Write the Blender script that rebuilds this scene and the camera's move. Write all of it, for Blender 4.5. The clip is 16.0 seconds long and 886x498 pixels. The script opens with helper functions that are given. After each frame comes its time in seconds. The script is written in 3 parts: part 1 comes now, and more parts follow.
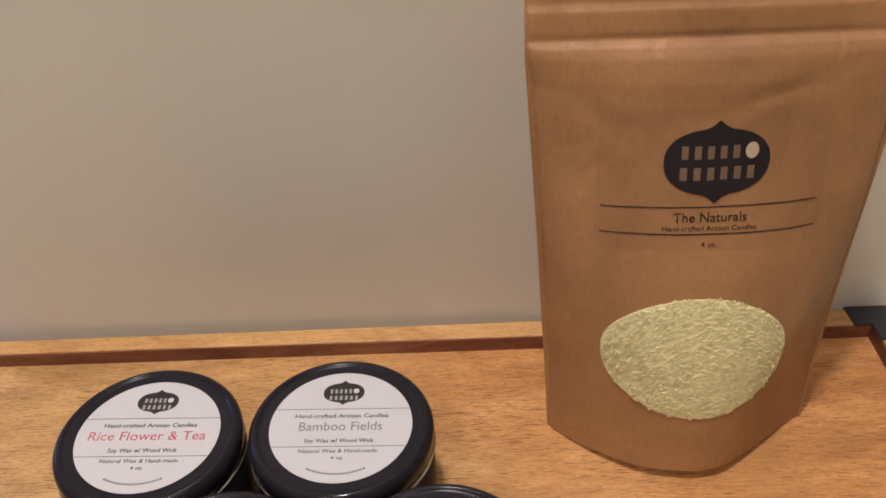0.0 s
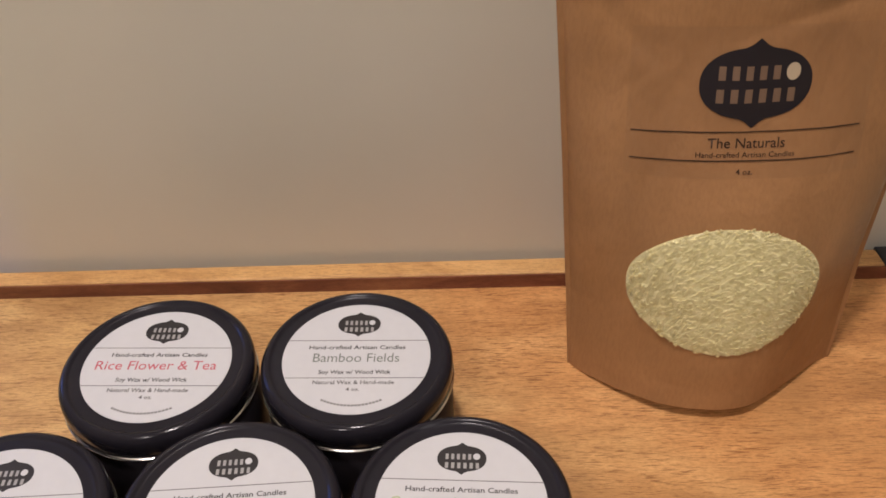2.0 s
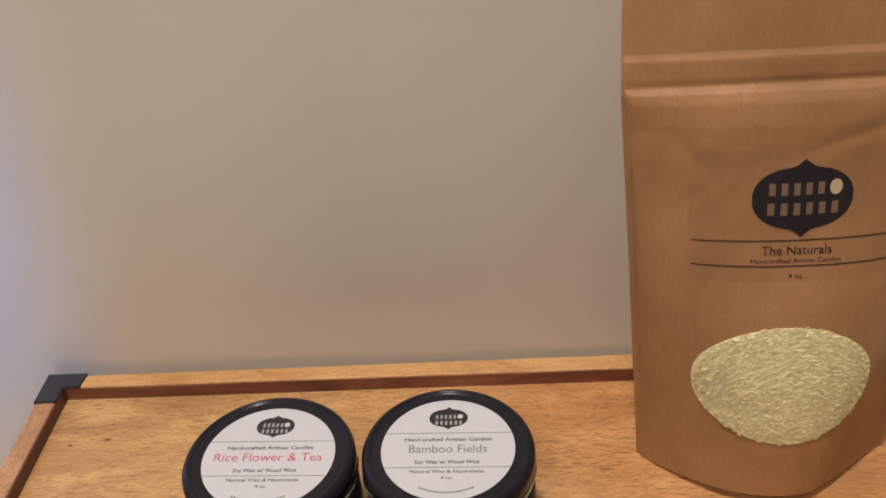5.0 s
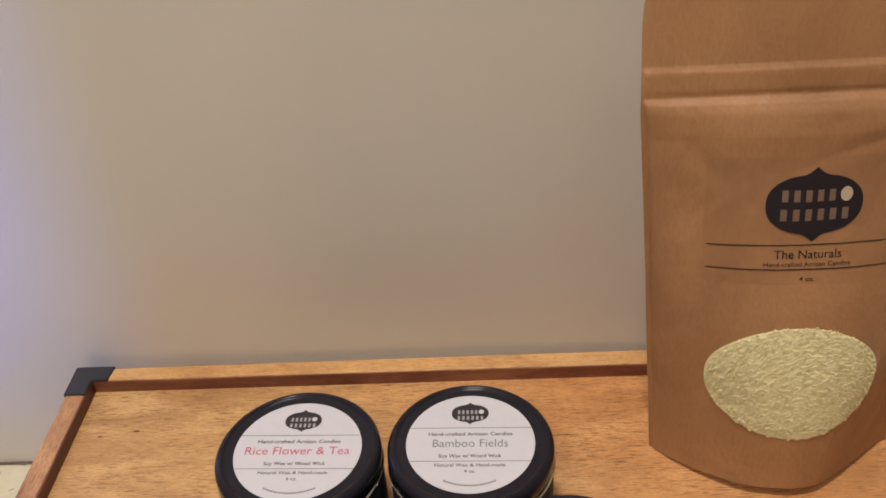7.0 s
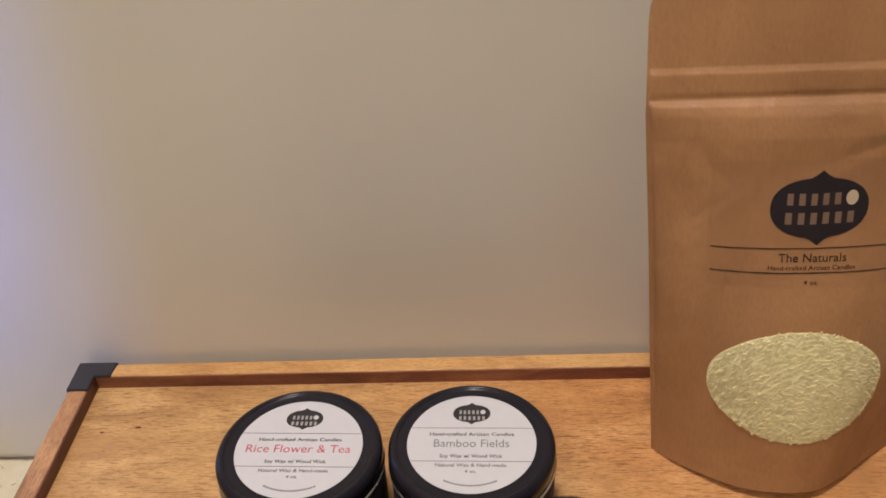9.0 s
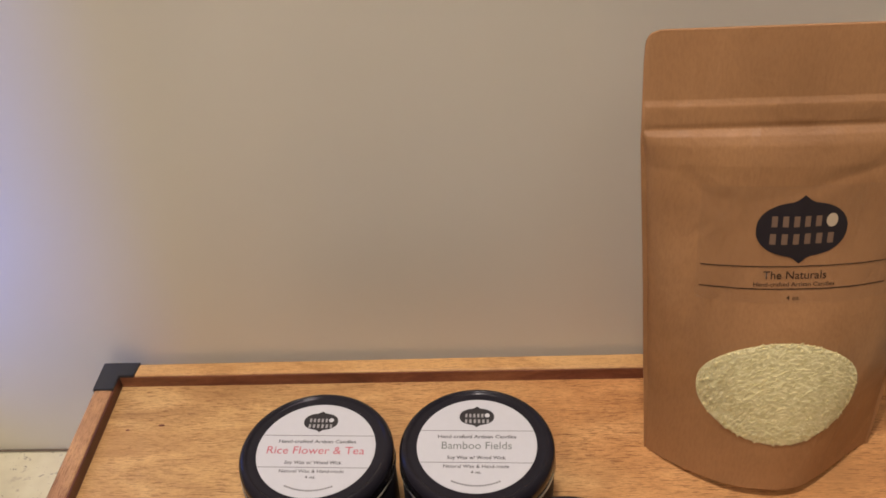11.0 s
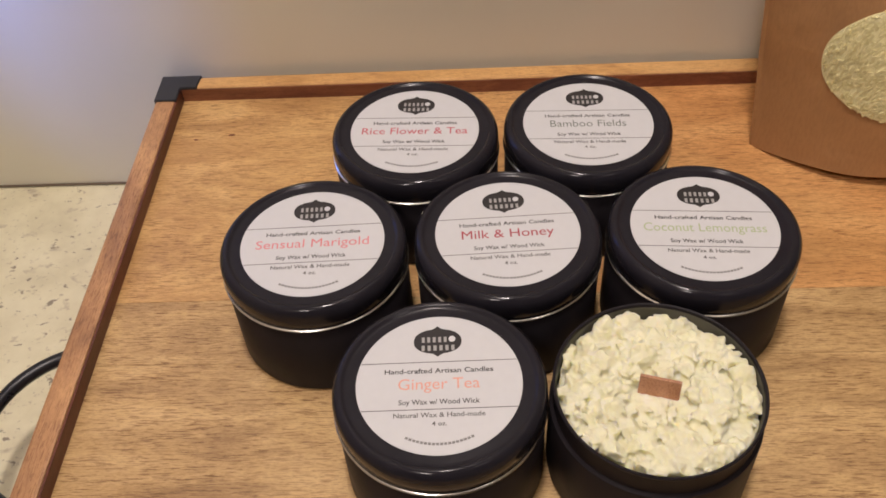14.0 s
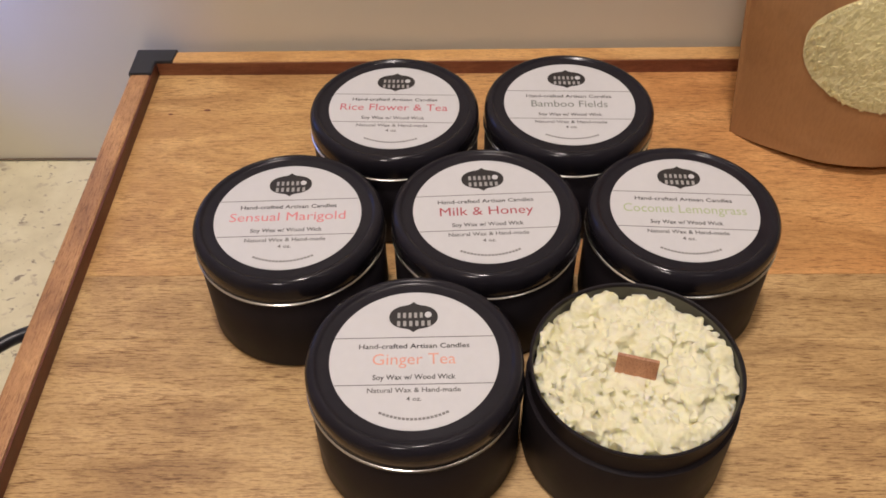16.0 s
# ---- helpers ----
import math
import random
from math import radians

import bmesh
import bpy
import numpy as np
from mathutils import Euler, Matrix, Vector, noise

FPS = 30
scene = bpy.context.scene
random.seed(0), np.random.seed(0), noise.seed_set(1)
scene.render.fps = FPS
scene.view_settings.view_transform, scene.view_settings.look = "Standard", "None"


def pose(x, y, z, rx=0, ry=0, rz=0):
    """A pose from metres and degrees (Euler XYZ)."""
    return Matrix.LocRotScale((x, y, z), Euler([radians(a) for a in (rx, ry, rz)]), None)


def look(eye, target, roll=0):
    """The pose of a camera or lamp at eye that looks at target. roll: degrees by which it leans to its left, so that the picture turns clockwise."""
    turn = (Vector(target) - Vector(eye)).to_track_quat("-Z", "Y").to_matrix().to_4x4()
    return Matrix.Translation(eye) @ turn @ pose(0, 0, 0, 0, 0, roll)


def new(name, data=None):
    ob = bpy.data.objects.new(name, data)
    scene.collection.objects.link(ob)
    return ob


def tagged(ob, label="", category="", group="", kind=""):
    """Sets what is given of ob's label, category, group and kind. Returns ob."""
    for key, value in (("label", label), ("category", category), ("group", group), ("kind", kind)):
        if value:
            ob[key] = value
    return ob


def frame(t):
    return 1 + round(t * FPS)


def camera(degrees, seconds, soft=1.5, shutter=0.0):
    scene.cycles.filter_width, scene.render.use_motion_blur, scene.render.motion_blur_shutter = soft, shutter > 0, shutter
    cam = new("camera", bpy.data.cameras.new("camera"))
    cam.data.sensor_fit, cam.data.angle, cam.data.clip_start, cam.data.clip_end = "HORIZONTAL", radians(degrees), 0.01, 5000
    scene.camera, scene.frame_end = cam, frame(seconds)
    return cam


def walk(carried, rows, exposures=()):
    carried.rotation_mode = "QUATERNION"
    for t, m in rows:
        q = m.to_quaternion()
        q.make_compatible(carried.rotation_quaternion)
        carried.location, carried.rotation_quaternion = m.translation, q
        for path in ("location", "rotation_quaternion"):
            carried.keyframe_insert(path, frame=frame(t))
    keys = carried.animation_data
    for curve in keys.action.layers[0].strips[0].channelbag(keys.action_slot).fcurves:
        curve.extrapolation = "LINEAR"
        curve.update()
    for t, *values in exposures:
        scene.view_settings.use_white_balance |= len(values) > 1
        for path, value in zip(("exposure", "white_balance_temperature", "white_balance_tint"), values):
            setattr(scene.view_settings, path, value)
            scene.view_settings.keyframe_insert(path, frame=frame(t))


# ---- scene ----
cam = camera(52.0, 16.0, soft=1.7)
PATH = [
    (0, (0.007, 0.0, 0.294), (-0.002, 1.581, -0.93), -2.2),
    (0.5, (0.003, -0.004, 0.293), (-0.014, 1.58, -0.928), -2.2),
    (1, (0.003, -0.006, 0.294), (-0.018, 1.573, -0.933), -2.3),
    (1.5, (0.003, -0.004, 0.292), (-0.004, 1.562, -0.953), -1.7),
    (2, (0.001, 0.004, 0.277), (-0.021, 1.527, -1.018), -1.9),
    (2.5, (0.025, 0.023, 0.238), (-0.113, 1.568, -1.025), -4.1),
    (3, (0.022, 0.028, 0.224), (0.006, 1.587, -1.029), -0.7),
    (3.5, (0.02, 0.028, 0.229), (-0.04, 1.572, -1.04), -2.4),
    (4, (0.011, 0.008, 0.247), (-0.082, 1.618, -0.937), -3.2),
    (4.5, (-0.006, -0.009, 0.28), (-0.086, 1.617, -0.881), -3.9),
    (4.7, (-0.012, -0.021, 0.295), (-0.106, 1.63, -0.83), -4.3),
    (6.8, (-0.023, -0.029, 0.319), (-0.12, 1.599, -0.838), -4.2),
    (7, (-0.025, -0.03, 0.318), (-0.116, 1.598, -0.84), -4.0),
    (7.5, (-0.023, -0.031, 0.317), (-0.125, 1.598, -0.838), -4.1),
    (8, (-0.023, -0.031, 0.317), (-0.126, 1.603, -0.832), -3.9),
    (8.5, (-0.023, -0.032, 0.315), (-0.133, 1.606, -0.827), -3.7),
    (9, (-0.024, -0.03, 0.317), (-0.128, 1.6, -0.838), -3.6),
    (9.2, (-0.022, -0.029, 0.315), (-0.136, 1.6, -0.84), -3.9),
    (11.3, (-0.029, -0.043, 0.349), (-0.121, 1.544, -0.865), -3.3),
    (11.5, (-0.041, -0.045, 0.345), (-0.098, 1.537, -0.877), -1.9),
    (12, (-0.058, -0.031, 0.329), (-0.075, 1.499, -0.96), -1.7),
    (12.5, (-0.068, -0.037, 0.322), (-0.127, 1.471, -0.991), -3.2),
    (13, (-0.075, -0.046, 0.302), (-0.115, 1.4, -1.079), -2.1),
    (13.5, (-0.078, -0.058, 0.291), (-0.159, 1.356, -1.122), -2.8),
    (14, (-0.077, -0.066, 0.276), (-0.163, 1.307, -1.175), -4.0),
    (14.5, (-0.079, -0.07, 0.271), (-0.144, 1.291, -1.193), -2.6),
    (15, (-0.078, -0.069, 0.27), (-0.138, 1.297, -1.19), -2.4),
    (15.5, (-0.077, -0.069, 0.27), (-0.128, 1.296, -1.191), -1.9),
    (16, (-0.078, -0.068, 0.268), (-0.11, 1.3, -1.19), -1.2),
]
walk(cam, [(t, look(eye, target, roll)) for t, eye, target, roll in PATH],
     [(0.0, -0.08, 6280, 10), (9.0, -0.10, 6320, 10), (12.0, -0.12, 6480, 10), (16.0, -0.16, 6540, 10)])

# ---- fixed measures ----
COUNTER = -0.0665         # top of the worktop; the tray's board is at zero
WALL = 0.3170             # face of the wall behind the tray
LABEL = 0.0443            # height of a lid's flat top, where its label lies

# ---- world and lamps ----
world = bpy.data.worlds.new("world")
scene.world = world
world.use_nodes = True
world.node_tree.nodes["Background"].inputs[0].default_value = (1.0, 0.86, 0.7, 1)
world.node_tree.nodes["Background"].inputs[1].default_value = 0.05


def area(name, eye, target, watts, colour, size, size_y=None):
    data = bpy.data.lights.new(name, "AREA")
    data.energy, data.color, data.size = watts, colour, size
    if size_y:
        data.shape, data.size_y = "RECTANGLE", size_y
    ob = new(name, data)
    ob.matrix_world = look(eye, target)
    return ob


WARM = (1.0, 0.88, 0.83)
area("ceiling_lamp_light", (-0.11, 0.06, 1.36), (0.02, 0.17, 0), 10.8, WARM, 0.10)
area("ceiling_lamp_light", (0.45, -0.40, 1.36), (0.1, 0.2, 0), 0.9, WARM, 0.25)
area("ceiling_lamp_light", (-0.40, -0.80, 1.36), (0.05, 0.1, 0), 7.3, WARM, 0.2)
# unseen blue source, added to tint the left part of the wall
area("unseen_blue_light", (-1.10, -0.05, 0.36), (-0.525, 0.25, 0.22), 28.0, (0.10, 0.24, 1.0), 0.08, 0.4)



# ---- materials ----
def material(name, rough=0.5, metal=0.0, colour=None, spec=None, coat=0.0):
    m = bpy.data.materials.new(name)
    m.use_nodes = True
    b = m.node_tree.nodes["Principled BSDF"]
    b.inputs["Roughness"].default_value, b.inputs["Metallic"].default_value = rough, metal
    b.inputs["Coat Weight"].default_value = coat
    if colour:
        b.inputs["Base Color"].default_value = (*colour, 1)
    if spec is not None:
        b.inputs["Specular IOR Level"].default_value = spec
    return m, m.node_tree, b


def node(tree, kind, **values):
    n = tree.nodes.new("ShaderNode" + kind)
    for key, value in values.items():
        if key.startswith("_"):
            n.inputs[int(key[1:])].default_value = value
        elif key == "op":
            n.operation = value
        elif key == "blend":
            n.data_type, n.blend_type = "RGBA", value
        else:
            n.inputs[key].default_value = value
    return n


def ramp(tree, source, stops):
    r = tree.nodes.new("ShaderNodeValToRGB")
    r.color_ramp.elements[0].position, r.color_ramp.elements[1].position = stops[0][0], stops[-1][0]
    for at, c in stops[1:-1]:
        r.color_ramp.elements.new(at)
    for e, (at, c) in zip(sorted(r.color_ramp.elements, key=lambda e: e.position), stops):
        e.color = (*c, 1) if len(c) == 3 else c
    tree.links.new(source, r.inputs[0])
    return r.outputs[0]


def coords(tree, scale, turn=(0, 0, 0), random_shift=False):
    tc = node(tree, "TexCoord")
    mp = node(tree, "Mapping", Scale=scale, Rotation=turn)
    tree.links.new(tc.outputs["Object"], mp.inputs[0])
    if random_shift:
        info = node(tree, "ObjectInfo")
        mul = node(tree, "Math", op="MULTIPLY", _1=7.3)
        tree.links.new(info.outputs["Random"], mul.inputs[0])
        tree.links.new(mul.outputs[0], mp.inputs["Location"])
    return mp.outputs[0]


def noise_tex(tree, where, scale, detail=4.0, rough=0.55, warp=0.0):
    n = node(tree, "TexNoise", Scale=scale, Detail=detail, Roughness=rough, Distortion=warp)
    tree.links.new(where, n.inputs["Vector"])
    return n.outputs["Fac"]


def mix(tree, how, fac, a, b):
    m = node(tree, "Mix", blend=how)
    for value, at in ((fac, 0), (a, 6), (b, 7)):
        if isinstance(value, (int, float)):
            m.inputs[at].default_value = value
        elif isinstance(value, tuple):
            m.inputs[at].default_value = (*value, 1)
        else:
            tree.links.new(value, m.inputs[at])
    return m.outputs[2]


def bump(tree, bsdf, height, strength, distance):
    b = node(tree, "Bump", Strength=strength, Distance=distance)
    tree.links.new(height, b.inputs["Height"])
    tree.links.new(b.outputs[0], bsdf.inputs["Normal"])


def wood(name, dark, mid, light, along=(1, 0, 0), pores=0.5, rough=0.42, stain=None, streak=1.0, tint=None):
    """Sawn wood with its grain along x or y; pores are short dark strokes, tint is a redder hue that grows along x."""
    m, t, b = material(name, rough)

    def lay(a, c):
        return coords(t, (a, c, c) if along[0] else (c, a, c), random_shift=True)

    grain = noise_tex(t, lay(16, 16 + 70 * streak), 1.0, 7, 0.66, 0.9)
    broad = noise_tex(t, lay(7, 17), 1.0, 4, 0.55, 1.6)
    colour = ramp(t, grain, [(0.28, dark), (0.5, mid), (0.74, light)])
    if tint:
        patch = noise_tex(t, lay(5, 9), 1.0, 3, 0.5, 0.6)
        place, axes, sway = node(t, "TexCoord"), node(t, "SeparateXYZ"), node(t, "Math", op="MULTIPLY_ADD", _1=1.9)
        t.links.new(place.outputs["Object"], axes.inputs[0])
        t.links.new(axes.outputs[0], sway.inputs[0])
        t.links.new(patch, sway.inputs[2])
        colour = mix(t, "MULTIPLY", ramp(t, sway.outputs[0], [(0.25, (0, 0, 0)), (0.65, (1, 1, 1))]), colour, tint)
    wide = ramp(t, broad, [(0.28, (0.74, 0.68, 0.62)), (0.48, (0.96, 0.94, 0.91)), (0.66, (1.08, 1.07, 1.05))])
    colour = mix(t, "MULTIPLY", 0.8, colour, wide)
    # open pores: long strokes, and finer ones between them that thin out in places
    fine = noise_tex(t, lay(150, 1750), 1.0, 3, 0.6, 0.1)
    strokes = ramp(t, fine, [(0.36, (0.40, 0.30, 0.23)), (0.47, (1, 1, 1))])
    where = noise_tex(t, lay(22, 60), 1.0, 3, 0.55)
    much = node(t, "Math", op="MULTIPLY", _1=pores)
    t.links.new(ramp(t, where, [(0.34, (0.5, 0.5, 0.5)), (0.58, (1, 1, 1))]), much.inputs[0])
    colour = mix(t, "MULTIPLY", much.outputs[0], colour, strokes)
    thin = noise_tex(t, lay(280, 2500), 1.0, 2, 0.6)
    colour = mix(t, "MULTIPLY", 0.6 * pores, colour, ramp(t, thin, [(0.36, (0.55, 0.46, 0.38)), (0.47, (1, 1, 1))]))
    speck = noise_tex(t, lay(700, 1300), 1.0, 2, 0.5)
    colour = mix(t, "MULTIPLY", 0.35, colour, ramp(t, speck, [(0.3, (0.72, 0.68, 0.64)), (0.6, (1.05, 1.05, 1.05))]))
    if stain:
        spots = noise_tex(t, lay(14, 26), 1.0, 4, 0.6, 0.5)
        colour = mix(t, "MIX", ramp(t, spots, [(0.52, (0, 0, 0)), (0.75, (0.6, 0.6, 0.6))]), colour, stain)
    t.links.new(colour, b.inputs["Base Color"])
    rg = ramp(t, broad, [(0.3, (rough - 0.06,) * 3), (0.7, (rough + 0.1,) * 3)])
    t.links.new(rg, b.inputs["Roughness"])
    bump(t, b, fine, 0.25, 0.0003)
    return m


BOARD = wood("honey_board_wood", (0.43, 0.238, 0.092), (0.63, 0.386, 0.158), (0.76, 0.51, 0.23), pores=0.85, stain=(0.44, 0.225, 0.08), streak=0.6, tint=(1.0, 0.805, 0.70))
BOARD_TAN = wood("tan_open_grain_wood", (0.35, 0.208, 0.090), (0.57, 0.378, 0.172), (0.70, 0.49, 0.245), pores=0.95, streak=0.8)
RIM_LIGHT = wood("pale_rim_wood", (0.48, 0.25, 0.09), (0.66, 0.385, 0.15), (0.78, 0.49, 0.21), pores=0.55)
RIM_BROWN = wood("worn_rim_wood", (0.24, 0.12, 0.058), (0.45, 0.24, 0.112), (0.66, 0.385, 0.18), along=(0, 1, 0), pores=0.7, streak=0.4, stain=(0.20, 0.088, 0.045))
# stained inner rim wood; part of its darkness is shade in the colour
INNER = wood("red_brown_stained_shaded_wood", (0.115, 0.034, 0.018), (0.215, 0.075, 0.04), (0.37, 0.165, 0.08), pores=0.4, streak=0.5, stain=(0.125, 0.03, 0.022))
# same stain on the side faces, coloured darker for the shade there
INNER_Y = wood("red_brown_stained_shaded_side_wood", (0.09, 0.027, 0.014), (0.145, 0.042, 0.025), (0.21, 0.075, 0.04), along=(0, 1, 0), pores=0.4, streak=0.5)


def kraft():
    m, t, b = material("brown_kraft_paper", 0.47)
    broad = noise_tex(t, coords(t, (28, 28, 16)), 1.0, 3, 0.5, 0.4)
    fibre = noise_tex(t, coords(t, (900, 900, 260)), 1.0, 3, 0.6)
    c = ramp(t, broad, [(0.3, (0.330, 0.168, 0.070)), (0.55, (0.392, 0.203, 0.086)), (0.75, (0.455, 0.240, 0.102))])
    c = mix(t, "MULTIPLY", 0.35, c, ramp(t, fibre, [(0.3, (0.75, 0.72, 0.7)), (0.6, (1.06, 1.06, 1.06))]))
    t.links.new(c, b.inputs["Base Color"])
    wrinkle = noise_tex(t, coords(t, (55, 55, 38)), 1.0, 4, 0.5, 0.8)
    bump(t, b, wrinkle, 0.5, 0.0024)
    return m


def paint():
    m, t, b = material("greige_wall_paint", 0.32)
    broad = noise_tex(t, coords(t, (7, 7, 2.2)), 1.0, 3, 0.5)
    c = ramp(t, broad, [(0.3, (0.695, 0.665, 0.56)), (0.7, (0.75, 0.72, 0.615))])
    t.links.new(c, b.inputs["Base Color"])
    orange_peel = noise_tex(t, coords(t, (420, 420, 420)), 1.0, 2, 0.5)
    bump(t, b, orange_peel, 0.05, 0.0004)
    return m


def speckled():
    m, t, b = material("speckled_cream_laminate", 0.38)
    base = noise_tex(t, coords(t, (38, 38, 38)), 1.0, 4, 0.6)
    c = ramp(t, base, [(0.3, (0.60, 0.55, 0.375)), (0.5, (0.68, 0.63, 0.44)), (0.7, (0.74, 0.695, 0.50))])
    for scale, lo, hi, col, shift in ((110, 0.62, 0.72, (0.42, 0.36, 0.26), 0.3), (230, 0.635, 0.70, (0.20, 0.16, 0.12), 1.1), (360, 0.62, 0.72, (0.40, 0.34, 0.25), 2.0)):
        w = coords(t, (scale * 0.75, scale, scale), (0, 0, shift))
        f = ramp(t, noise_tex(t, w, 1.0, 3, 0.55, 0.35), [(lo, (0, 0, 0)), (hi, (0.85, 0.85, 0.85))])
        c = mix(t, "MIX", f, c, col)
    t.links.new(c, b.inputs["Base Color"])
    return m


def black_metal(name, rough, base, coat=0.0, spec=0.4):
    m, t, b = material(name, rough, 0.0, coat=coat, spec=spec)
    smudge = noise_tex(t, coords(t, (60, 60, 60)), 1.0, 4, 0.6)
    t.links.new(ramp(t, smudge, [(0.3, (rough - 0.05,) * 3), (0.7, (rough + 0.1,) * 3)]), b.inputs["Roughness"])
    t.links.new(ramp(t, smudge, [(0.3, base), (0.8, tuple(1.35 * v for v in base))]), b.inputs["Base Color"])
    return m


def wax(name, light, dark, scale, relief=0.3, flakes=0.0):
    m, t, b = material(name, 0.5 + 0.3 * flakes, spec=0.5 - 0.45 * flakes)
    n = noise_tex(t, coords(t, (scale,) * 3), 1.0, 4, 0.55, 0.3)
    t.links.new(ramp(t, n, [(0.3, dark), (0.52, light), (0.8, tuple(min(1, 1.06 * v) for v in light))]), b.inputs["Base Color"])
    geo = node(t, "NewGeometry")
    each = ramp(t, geo.outputs["Random Per Island"], [(0.0, (0.84, 0.82, 0.73)), (0.5, (0.97, 0.97, 0.94)), (1.0, (1.12, 1.12, 1.15))])
    t.links.new(mix(t, "MULTIPLY", flakes, b.inputs["Base Color"].links[0].from_socket, each), b.inputs["Base Color"])
    b.inputs["Subsurface Weight"].default_value = 0.8 * (1 - flakes)
    b.inputs["Subsurface Scale"].default_value = 0.4
    b.inputs["Subsurface Radius"].default_value = (0.0045, 0.0040, 0.0022)
    bump(t, b, noise_tex(t, coords(t, (scale * 2.5,) * 3), 1.0, 4, 0.6), relief, 0.0006)
    return m


def paper():
    m, t, b = material("white_label_paper", 0.45)
    n = noise_tex(t, coords(t, (300, 300, 300)), 1.0, 3, 0.5)
    t.links.new(ramp(t, n, [(0.3, (0.588, 0.588, 0.607)), (0.7, (0.605, 0.605, 0.624))]), b.inputs["Base Color"])
    return m


KRAFT, PAINT, COUNTER_MAT, PAPER = kraft(), paint(), speckled(), paper()
LID_BLACK = black_metal("gloss_black_lid_enamel", 0.11, (0.0155, 0.014, 0.0185), spec=0.18)
TIN_BLACK = black_metal("satin_black_tin_enamel", 0.42, (0.0175, 0.0148, 0.0175), spec=0.08)
IRON = black_metal("black_powder_coated_iron", 0.3, (0.012, 0.012, 0.016))
BRACKET = black_metal("dark_grey_painted_metal", 0.42, (0.028, 0.029, 0.033))
STEEL = material("bare_tin_plate_edge", 0.22, 1.0, (0.82, 0.80, 0.76))[0]
BARE_TIN = material("dull_bare_tin", 0.5, 0.3, (0.095, 0.09, 0.068))[0]
WAX = wax("cream_soy_wax", (0.77, 0.75, 0.56), (0.70, 0.67, 0.44), 160, 0.3)
WAX_BAG = wax("yellow_green_wax_shavings", (0.83, 0.765, 0.45), (0.73, 0.655, 0.345), 260, 0.05, 1.0)
WICK = wood("red_brown_wick_wood", (0.40, 0.18, 0.10), (0.52, 0.26, 0.15), (0.62, 0.34, 0.21), along=(0, 1, 0), pores=0.5)
INK = material("black_ink", 0.55, colour=(0.018, 0.015, 0.016))[0]
INK_SOFT = material("grey_black_ink", 0.55, colour=(0.09, 0.085, 0.085))[0]
INK_PALE = material("pale_badge_print", 0.55, colour=(0.36, 0.35, 0.345))[0]
INK_FAINT = material("faint_grey_ink", 0.55, colour=(0.20, 0.195, 0.195))[0]
INK_BAG = material("dark_brown_ink", 0.55, colour=(0.045, 0.022, 0.014))[0]
BADGE_BAG = material("black_badge_print", 0.5, colour=(0.016, 0.012, 0.016))[0]
PALE_BAG = material("tan_badge_print", 0.55, colour=(0.20, 0.125, 0.08))[0]
CREAM_BAG = material("cream_badge_dot", 0.55, colour=(0.55, 0.44, 0.30))[0]
PLAIN = material("plain_room_paint", 0.7, colour=(0.42, 0.37, 0.30))[0]
PLAIN_DARK = material("dark_joint_sealant", 0.6, colour=(0.15, 0.11, 0.075))[0]
CEILING = material("white_ceiling_paint", 0.8, colour=(0.7, 0.67, 0.62))[0]


def film(name, share, rough, tint, haze=0.0):
    m, t, b = material(name, rough)
    out = t.nodes["Material Output"]
    clear, gloss = node(t, "BsdfTransparent", Color=(*tint, 1)), node(t, "BsdfGlossy", Roughness=rough)
    blend = node(t, "MixShader", Fac=share)
    t.links.new(clear.outputs[0], blend.inputs[1])
    t.links.new(gloss.outputs[0], blend.inputs[2])
    cloudy, soften = node(t, "BsdfDiffuse", Color=(0.72, 0.67, 0.42, 1)), node(t, "MixShader", Fac=haze)
    t.links.new(blend.outputs[0], soften.inputs[1])
    t.links.new(cloudy.outputs[0], soften.inputs[2])
    t.links.new(soften.outputs[0], out.inputs[0])
    return m


FILM = film("cloudy_window_film", 0.04, 0.35, (1.0, 1.0, 1.0), 0.30)
STICKER = film("clear_sticker_film", 0.05, 0.32, (0.975, 0.97, 0.97))


# ---- mesh helpers ----
def mesh(name, bm, mat, smooth=0.0):
    me = bpy.data.meshes.new(name)
    bmesh.ops.recalc_face_normals(bm, faces=bm.faces)
    bm.to_mesh(me)
    bm.free()
    me.materials.append(mat)
    if smooth:
        me.polygons.foreach_set("use_smooth", [True] * len(me.polygons))
        me.set_sharp_from_angle(angle=radians(smooth))
    return me


def part(name, bm, mat, parent, label="", smooth=0.0):
    ob = new(name, mesh(name, bm, mat, smooth))
    ob.parent = parent
    return tagged(ob, label)


def thing(name, label, category, at=(0, 0, 0), turn=0.0, group="", kind=""):
    ob = new(name)
    ob.empty_display_size = 0.02
    ob.matrix_world = pose(*at, 0, 0, turn)
    return tagged(ob, label, category, group, kind)


def box(lo, hi, bevel=0.0, segments=2):
    bm = bmesh.new()
    bmesh.ops.create_cube(bm, size=1.0)
    for v in bm.verts:
        v.co = [lo[i] + (v.co[i] + 0.5) * (hi[i] - lo[i]) for i in range(3)]
    if bevel:
        bmesh.ops.bevel(bm, geom=bm.edges[:], offset=bevel, segments=segments, affect="EDGES", profile=0.6)
    return bm


